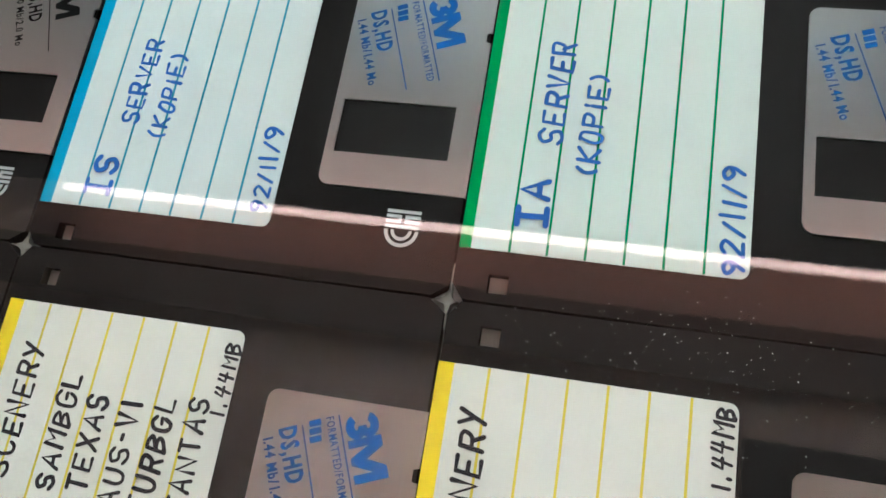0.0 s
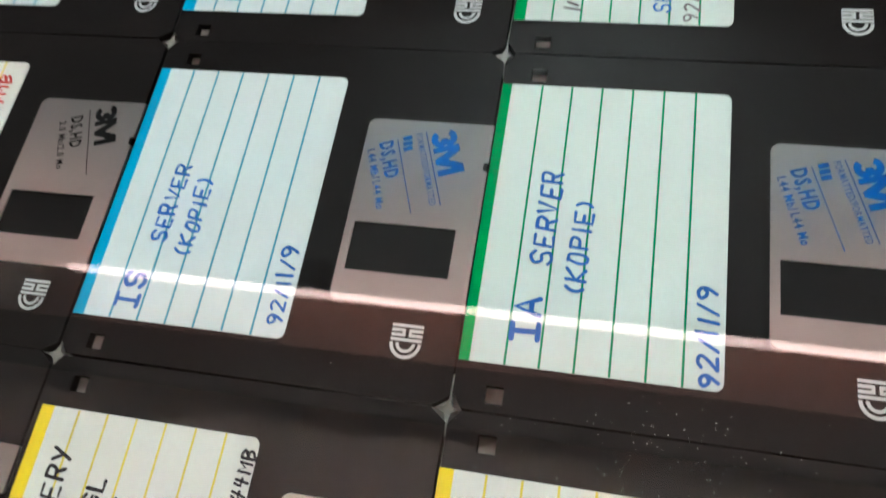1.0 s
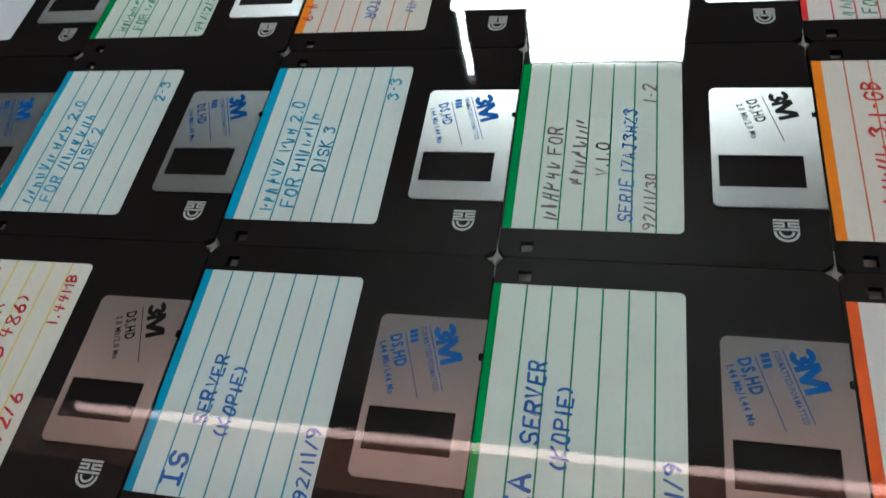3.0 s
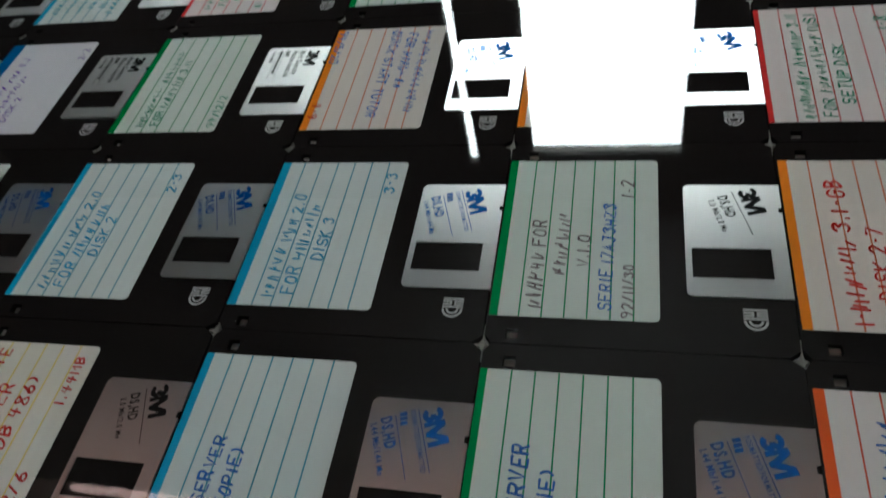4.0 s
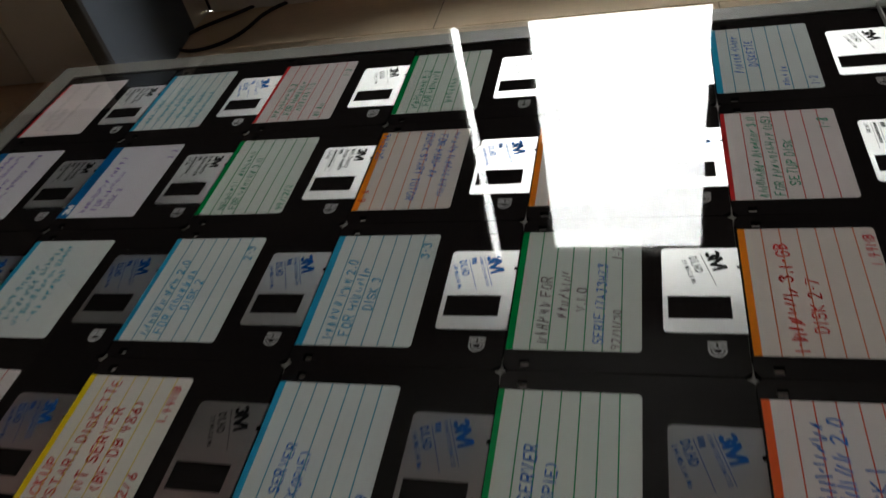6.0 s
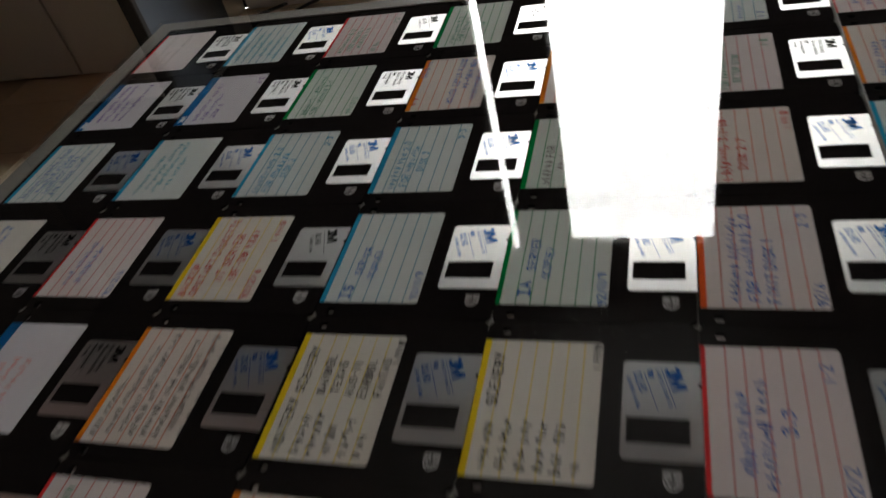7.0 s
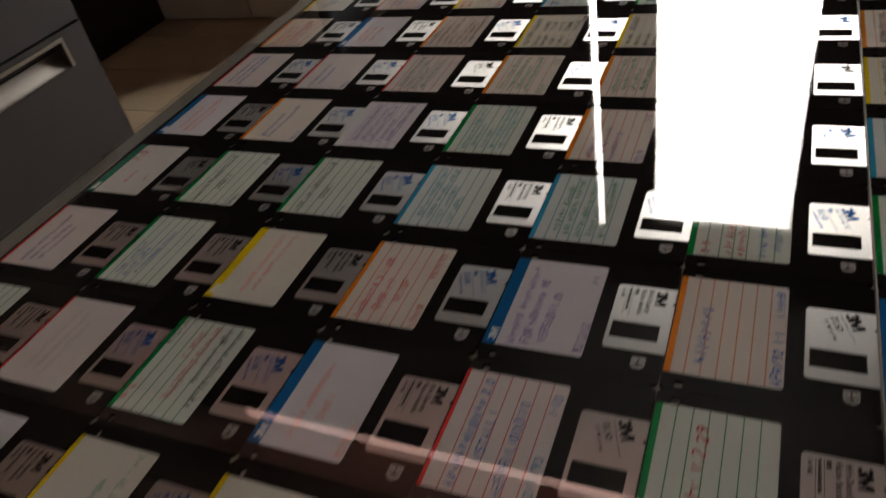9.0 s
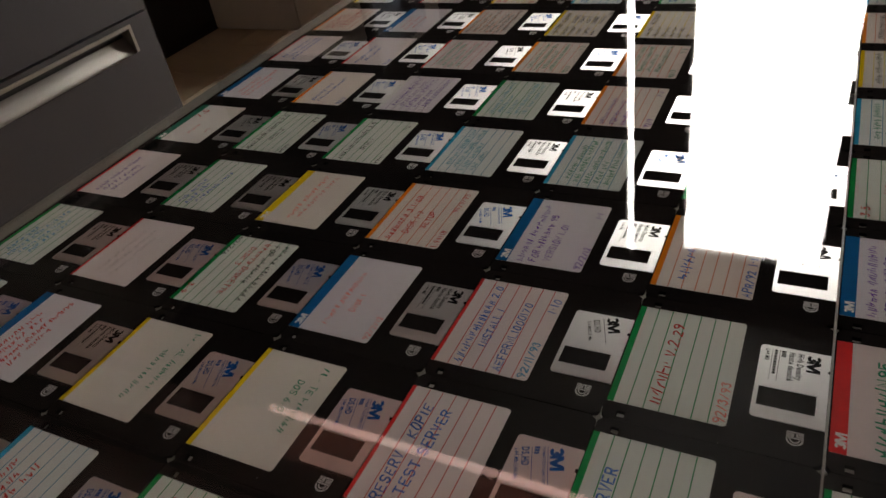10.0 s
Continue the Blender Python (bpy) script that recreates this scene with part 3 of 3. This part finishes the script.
def floppy_disk(i, j, spec):
    """spec: stripe code, style (r ruled, p plain, w wide stripe), print code, ink, lines of writing as (text, u, v, size[, ink]), turned or not."""
    code, style, prn, ink, lines, turned = spec
    rng = random.Random(1000 + 37 * i + 101 * j)
    look_of = f"black floppy disk, {COLOUR[code]}-edged {'ruled' if style == 'r' else 'plain'} label, {ink} handwriting"
    d = tagged(new("floppy_disk"), look_of, "floppy disk", "floppy disks under the glass")
    d.location = (i * PX + (1.0 if i > 1 else 0.2) * mm + rng.uniform(-0.15, 0.15) * mm, j * PY + 0.2 * mm + rng.uniform(-0.15, 0.15) * mm, TOP)
    d.rotation_euler = (0, 0, radians(rng.uniform(-0.12, 0.12)))
    part("shell", SHELL, None, d)
    sh = part("shutter", SHUTTER, None, d, "brushed steel shutter")
    pr = part("print", PRINTS[PRINTCODE[prn]], None, sh)
    turn = radians(0 if prn == "h" else 2 if (i, j) == (-1, 0) else rng.uniform(-3, 5))
    pr.rotation_euler = (0, 0, turn)
    pr.location = (76 * mm * (1 - math.cos(turn)) + 56 * mm * math.sin(turn), 56 * mm * (1 - math.cos(turn)) - 76 * mm * math.sin(turn), 0)
    part("density_mark", HDMARK, None, d).location = (-0.5 * mm, -0.3 * mm, 0)
    for v in (3.8, 83.8):
        part("tab", TAB, None, d, "pale tab in the corner hole").location = (0, v * mm, 0)
    lab = part("label", LABELS[code], None, d, f"paper label with {COLOUR[code]} edge")
    dx, dy = NUDGE.get((i, j), (rng.uniform(-0.25, 0.25), rng.uniform(-0.25, 0.25)))
    lab.location = (dx * mm, (dy + LOWER.get((i, j), LOWER.get(j, 0))) * mm, 0)
    part("stripe", stripe_mesh(code, style == "w"), None, lab).scale = (0.62 if (i, j) == (0, 0) else 0.55 if code == 'R' and style != 'w' else rng.uniform(0.74, 0.95), 1, 1)
    if style == "r":
        for k in range(6):
            part("ruled_line", rule_mesh(code), None, lab).location = ((10.0 + 7.2 * k) * mm, 0, 0)
    if style == "w":
        bm = bmesh.new()
        logo(bm, (7.2 * mm, 13 * mm), 90, 4.6 * mm, 0.22 * mm)
        part("stripe_mark", mesh("stripe_mark", bm, WHITE, False), None, lab)
    if lines:
        for t, u, v, size, *own in lines:
            bm = bmesh.new()
            at, ang = (u * mm, v * mm), 90
            if turned:
                at, ang = ((55 - u) * mm, (91 - v) * mm), -90
            handwrite(bm, t, at, ang + rng.uniform(-1.6, 1.6), size * mm, 0.24 * mm, rng, (80.2 - v) * mm, 0.19 if (i, j) in ((0, 0), (-1, 0), (-1, -1), (0, -1)) else 0.165)
            part("writing", mesh("writing", bm, INK[own[0] if own else ink], False), None, lab)
    return d


def scribble(rng, n, u0=16.5, step=7.2, v=15, size=5.0, short=False):
    """Lines of writing too faint to read."""
    out = []
    for k in range(n + 1):
        ws = " ".join("#" + "x" * rng.randint(3, 7) for _ in range(rng.randint(1, 2) if short else rng.randint(2, 3)))
        out.append((ws, u0 + step * k, v + rng.uniform(0, 8), size))
    return out


S = random.Random(5)
SPEC = {
    # the far row
    (-4, 3): ("R", "p", "h", "faint", scribble(S, 2)), (-3, 3): ("C", "r", "b", "teal", scribble(S, 5, 12)), 
    (-2, 3): ("R", "r", "k", "green", [("#WORDPER 5.2", 16, 16, 5), ("FOR #WINDOWS", 23, 18, 5), ("#ANDERS 1.5", 30, 22, 5), ("1-2", 52, 62, 5), ("#xxxx", 45, 14, 5)]),
    (-1, 3): ("G", "r", "k", "green", [("#WORDPERF 5.2", 16, 16, 5), ("FOR #WINDOWS", 23, 18, 5), ("#GRAMMAT", 37, 20, 5)]),
    (0, 3): ("O", "r", "k", "blue", scribble(S, 3)), (1, 3): ("C", "r", "k", "blue", [("#PRINCE #CHINA", 16, 30, 5), ("DISKETTE", 24, 36, 5), ("#xxxx #xx", 38, 14, 4), ("1-2", 52, 14, 5)]),
    (2, 3): ("R", "r", "k", "blue", scribble(S, 3)), 
    (-4, 2): ("D", "w", "h", "purple", scribble(S, 3)), (-3, 2): ("D", "w", "h", "purple", [("#PRINTSHOP #PRO 4.1", 18, 15, 4.6), ("FOR #WINDOWS", 25, 17, 4.6), ("DISK 2", 32, 19, 4.6), ("2-2", 52, 66, 4.5)]),
    (-2, 2): ("G", "r", "h", "green", [("#MICROSOF #WINDOWS", 17, 14, 4.6), ("FOR #WORKGR 3.11", 24, 15, 4.6), ("94/12/2", 53, 13, 4.4)]),
    (-1, 2): ("O", "r", "b", "blue", [("#LOTUS #FREELANCE", 10, 14, 5), ("FOR #WINDOWS", 18, 15, 5), ("QUICK START TUTOR", 26, 13, 5), ("94/5/20", 53, 12, 4.6), ("4-9", 53, 64, 5, "red")], True),
    (0, 2): ("O", "r", "b", "blue", scribble(S, 3)), (1, 2): ("R", "r", "h", "green", [("#MICROSOFT #WINDOWS 3.11", 17, 12, 4.8), ("FOR #WORKGROUPS (US)", 24, 13, 4.8), ("SETUP DISK", 31, 20, 5), ("1-8", 50, 64, 5)]),
    (2, 2): ("O", "r", "k", "blue", scribble(S, 3)),
    (-4, 1): ("C", "r", "b", "blue", scribble(S, 3)), (-3, 1): ("C", "p", "b", "teal", scribble(S, 3)),
    (-2, 1): ("C", "r", "b", "cyan", [("#HIJAAK #PRO 2.0", 17, 14, 5.2), ("FOR #WINDOWS", 24, 15, 5.2), ("DISK 2", 31, 30, 5.2), ("2-3", 51, 64, 5)]),
    (-1, 1): ("C", "r", "b", "cyan", [("#HIJAAK #PRO 2.0", 17, 14, 5.2), ("FOR #WINDOWS", 24, 16, 5.2), ("DISK 3", 31, 31, 5.2), ("3-3", 51, 64, 5)]),
    (0, 1): ("G", "r", "k", "grey", [("#HIJAAK FOR", 17, 14, 5.2), ("#WINDOWS", 24.2, 27, 5.2), ("V.1.0", 31.6, 31, 4.8), ("SERIE 17AJ3HZ3", 39, 14, 4.6, "blue"), ("92/11/30", 46, 11.5, 4.0), ("1-2", 46, 62, 4.8)]),
    (1, 1): ("O", "r", "b", "red", [("#WINDOWS 3.1-GB", 20, 13, 6.0), ("DISK 2-7", 28, 22, 5.2), ("1.44MB", 53, 58, 4.6)]), (2, 1): ("C", "r", "b", "blue", scribble(S, 3)),
    (-4, 0): ("Y", "p", "h", "blue", scribble(S, 1, 26)), (-3, 0): ("R", "r", "b", "blue", [("#xxx #xxxxxx", 18, 20, 5.2), ("#xxxxxxxx", 26, 22, 5.2), ("92/2/6", 53, 12, 4.6)]),
    (-2, 0): ("Y", "r", "k", "red", [("BACKUP", 11, 14, 5.4), ("OPSTART DISKETTE", 18, 14, 5.4), ("NT SERVER", 29, 26, 5.8), ("(BF-DB 486)", 37, 26, 5.4), ("92/2/6", 51, 12, 5.2), ("1.44MB", 51, 58, 4.6)]),
    (-1, 0): ("C", "r", "b", "blue", [("|S", 16.5, 13.5, 6.6), ("SERVER", 18.2, 30.6, 4.7), ("(KOPiE)", 25.6, 27.6, 4.6), ("92/11/9", 52.8, 13.6, 4.3)]),
    (0, 0): ("G", "r", "b", "blue", [("|A", 16.5, 16.5, 6.8), ("SERVER", 17.4, 33.8, 5.1), ("(KOPiE)", 25, 27.8, 4.8), ("92/11/9", 53, 11, 4.7)]),
    (1, 0): ("V", "r", "b", "blue", [("#NORTON #DESKTOP", 18, 14, 5.6), ("FOR #WINDOWS 2.0", 26, 15, 5.6), ("FIXIT DISK 1", 34, 14, 5.6), ("92/6", 53, 12, 5), ("2-3", 51, 64, 5)]), (2, 0): ("C", "r", "b", "blue", scribble(S, 3)),
    (-4, -1): ("O", "r", "h", "red", scribble(S, 3)), (-3, -1): ("D", "w", "h", "rose", scribble(S, 2, 20)),
    (-2, -1): ("O", "r", "b", "black", [("#xxx #xxxxxxx", 10, 14, 4.2)] + scribble(S, 6, 17, 6.6, 13, 4.4)),
    (-1, -1): ("Y", "r", "b", "black", [("MONTERY", 12, 14, 5.2), ("SCENERY", 12, 46, 5.0), ("SAMBGL", 22.5, 45.4, 4.8), ("TEXAS", 29.5, 45.9, 4.8), ("AUS-VI", 36.5, 44.9, 4.8), ("EURBGL", 43.5, 44.4, 4.8), ("FANTAS", 50.5, 45.4, 4.8), ("1.44MB", 53.8, 64, 3.6),
              ("#xxxxx", 21, 14, 5), ("#xxxxxx", 28, 13, 5), ("#xxxx", 35.5, 14, 5), ("#xxxxx", 43, 14, 5), ("#xxx", 50, 14, 5)]),
    (0, -1): ("Y", "r", "b", "black", [("SCENERY", 11, 45, 5.2), ("#xxx #xxx", 11, 14, 4.4), ("#xxx #xxx", 19, 14, 4.8), ("#xxx #xxx", 27, 14, 4.8), ("#xxx #xxx", 34, 14, 4.8), ("#xxx #xxx", 41, 14, 4.8), ("#xx", 48, 14, 4.4), ("1.44MB", 53.4, 66, 3.8)]),
    (1, -1): ("R", "r", "b", "blue", [("#MICROSOFT", 18, 20, 5.8), ("#xxxxxxx #xxxx", 26, 14, 5.6), ("3.3", 34, 38, 6), ("92/2", 52, 12, 5), ("1-2", 50, 64, 5)]), (2, -1): ("O", "r", "k", "black", scribble(S, 3)),
    (-4, -2): ("R", "p", "b", "blue", scribble(S, 2)), (-3, -2): ("R", "p", "b", "blue", [("#xxxxxxx #xxxx", 18, 14, 5), ("#xxxxxxxxx", 26, 20, 5), ("92/3", 53, 12, 4.5)]),
    (-2, -2): ("R", "r", "k", "green", scribble(S, 3)), (-1, -2): ("O", "r", "b", "green", scribble(S, 3) + [("1-2", 52, 64, 5), ("92/3", 52, 12, 5)]),
    (0, -2): ("O", "r", "b", "green", scribble(S, 3) + [("2-2", 52, 64, 5), ("92/3", 52, 12, 5)]), (1, -2): ("G", "r", "k", "faint", scribble(S, 3)), (2, -2): ("Y", "r", "b", "black", scribble(S, 4)),
    (-4, -3): ("D", "w", "h", "rose", scribble(S, 2, 22)), (-3, -3): ("O", "p", "b", "blue", scribble(S, 1, 22) + [("92/3", 53, 13, 4.6)]),
    (-2, -3): ("W", "r", "b", "purple", scribble(S, 4)), (-1, -3): ("G", "r", "h", "teal", scribble(S, 4)),
    (0, -3): ("O", "r", "b", "purple", [("#TURBO #PASCAL", 18, 14, 5), ("FOR #WINDOWS", 26, 14, 5), ("#xxxxxx 1.5", 34, 14, 5), ("92/4", 53, 12, 5), ("1-3", 51, 66, 4.6)]),
    (1, -3): ("C", "r", "b", "blue", [("#TURBO #PASCAL", 18, 14, 5.2), ("FOR #WINDOWS", 26, 14, 5.2), ("DISK 3", 34, 26, 5.2), ("92/4", 53, 12, 5)]), (2, -3): ("C", "r", "b", "green", scribble(S, 3)),
    (-4, -4): ("K", "w", "k", "red", [("7.0", 17, 56, 8), ("#xxxxx", 30, 26, 4.6), ("#xxx", 46, 30, 4)]), (-3, -4): ("G", "r", "b", "black", [("#ABC #FLOWCHART 2.0", 18, 13, 5), ("DISK 2", 29, 30, 5), ("#xxxx", 52, 12, 4.4), ("2-2", 50, 66, 4.4)]),
    (-2, -4): ("G", "r", "b", "black", [("#ABC #FLOWCHART 2.0", 18, 13, 5), ("DISK 1", 29, 30, 5), ("#xxxx", 52, 12, 4.4), ("1-2", 50, 66, 4.4)]), (-1, -4): ("C", "r", "h", "teal", scribble(S, 3)),
    (0, -4): ("C", "r", "b", "green", scribble(S, 4)), (1, -4): ("G", "r", "b", "red", [("#xxx #xxxxxx", 24, 14, 5), ("#xxxxxx #xxx", 31, 13, 5), ("#xxxx #xxxx", 42, 14, 5, "blue"), ("#xxxxx", 50, 20, 5, "blue"), ("3-5", 12, 13, 5)]),
    (2, -4): ("G", "r", "b", "red", [("#xxxx", 24, 40, 5), ("3-5", 12, 13, 5)]),
    (-4, -5): ("R", "p", "h", "purple", scribble(S, 2, 20)), (-3, -5): ("G", "r", "h", "blue", scribble(S, 2)), (-2, -5): ("Y", "w", "h", "rose", scribble(S, 1, 26)),
    (-1, -5): ("O", "r", "b", "red", [("#WINDOWS 3.1-GB", 18, 14, 5.4), ("DISK 1-7", 27, 22, 5.2), ("SETUP", 36, 30, 5.2), ("1.44MB", 53, 12, 4.6), ("94/9/93", 50, 52, 4.4)]),
    (0, -5): ("D", "w", "h", "purple", [("#NORTON #COMMANDER", 17, 13, 5), ("FOR #WINDOWS 95", 25, 14, 5), ("VERSION 1.01", 33, 16, 5), ("92/2/12", 53, 13, 4.6), ("1-1", 51, 66, 4.6)]),
    (1, -5): ("O", "r", "k", "blue", [("#DUCKTALE", 19, 19, 6.4), ("APR/92", 53, 12, 5.2), ("1-1", 53, 40, 5), ("1.44MB", 53, 58, 4.6)]),
    (2, -5): ("D", "w", "k", "purple", [("#NORTON #COMMANDER", 17, 13, 5), ("FOR #WINDOWS 95", 25, 14, 5), ("VERSION 1.01", 33, 16, 5)]),
    (-4, -6): ("G", "r", "h", "cyan", scribble(S, 3)), (-3, -6): ("R", "p", "b", "faint", scribble(S, 2, 20)),
    (-2, -6): ("G", "r", "b", "black", [("#LOTUS #FREELANCE", 10, 14, 5), ("FOR #WINDOWS", 18, 15, 5), ("#SMARTM DISKETTE", 26, 14, 5, "red"), ("DISK 3", 34, 20, 5, "red"), ("92/2/6", 52, 12, 4.6), ("3-9", 52, 64, 5, "red")], True),
    (-1, -6): ("D", "w", "h", "rose", [("#LOTUS #ORGANIZER", 22, 18, 4.4), ("DISK 1", 33, 32, 4.4), ("92/2/12", 53, 13, 4)]),
    (0, -6): ("R", "r", "k", "blue", [("#PRESENTATIONS 2.0", 17, 13, 5.2), ("INSTALL 1", 25, 27, 5.2), ("AEFPRNLI000170", 38.5, 13, 5.2), ("92/11/93", 52.5, 12, 4.8, "cyan"), ("1-10", 52, 62, 5.2)]),
    (1, -6): ("G", "r", "h", "red", [("#MCAFEE V.2.29", 24, 15, 6.0), ("92/3/93", 53, 12, 5, "rose")]), (2, -6): ("R", "w", "h", "green", [("#MCAFEE", 24, 14, 7), ("WIN95", 24, 45, 7)]),
    (-4, -7): ("C", "r", "b", "blue", scribble(S, 2)), (-3, -7): ("D", "w", "h", "red", scribble(S, 3, 18)),
    (-2, -7): ("Y", "p", "b", "green", [("#WI - AL #license", 12, 14, 4.6), ("#xxxx #license", 22, 30, 4.4)], True), (-1, -7): ("Y", "p", "b", "green", [("#WI - TE #license", 13, 14, 4.6), ("DOS 6.0", 22, 26, 4.6)], True),
    (0, -7): ("R", "r", "b", "blue", [("RESERV.", 17, 14, 6), ("KOPIE", 17, 50, 6), ("TEST SERVER", 26, 20, 6.2)]), (1, -7): ("G", "r", "b", "blue", [("#xxxx SERVER", 17, 14, 6), ("#xxxxx", 25, 20, 6)]), (2, -7): ("G", "r", "b", "black", scribble(S, 2)),
    (-4, -8): ("G", "r", "h", "blue", scribble(S, 2)), (-3, -8): ("C", "r", "h", "red", [("#WINDOWS 3.1-GB", 17, 14, 6), ("DISK 3-7", 26, 24, 6), ("94/9/93", 53, 50, 4.6)]), (-2, -8): ("C", "r", "b", "red", scribble(S, 2)),
}
for j in ROWS:
    for i in COLS:
        sp = SPEC.get((i, j)) or (S.choice("CGYORC"), S.choice("rrrp"), S.choice("bbkh"), S.choice(("blue", "green", "red", "purple")), scribble(S, 3))
        floppy_disk(i, j, sp if len(sp) == 6 else (*sp, False))

# ---- floor boards ----
BW, BL = 0.30, 1.2
BOARDMESH = boxed("board", (0.0015, BL - 0.0015, 0.0015, BW - 0.0015, -0.01, 0), TILE, 0.001)
y, r = 2.2 - BW, 0
while y > RY0:
    x = RX0 - 0.4 * (r % 3)
    while x < RX1:
        a, b = max(x, RX0), min(x + BL, RX1)
        ob = part("board", BOARDMESH, None, floor)
        ob.location, ob.scale = (a, y, 0), ((b - a) / BL, 1, 1)
        x += BL
    y -= BW
    r += 1
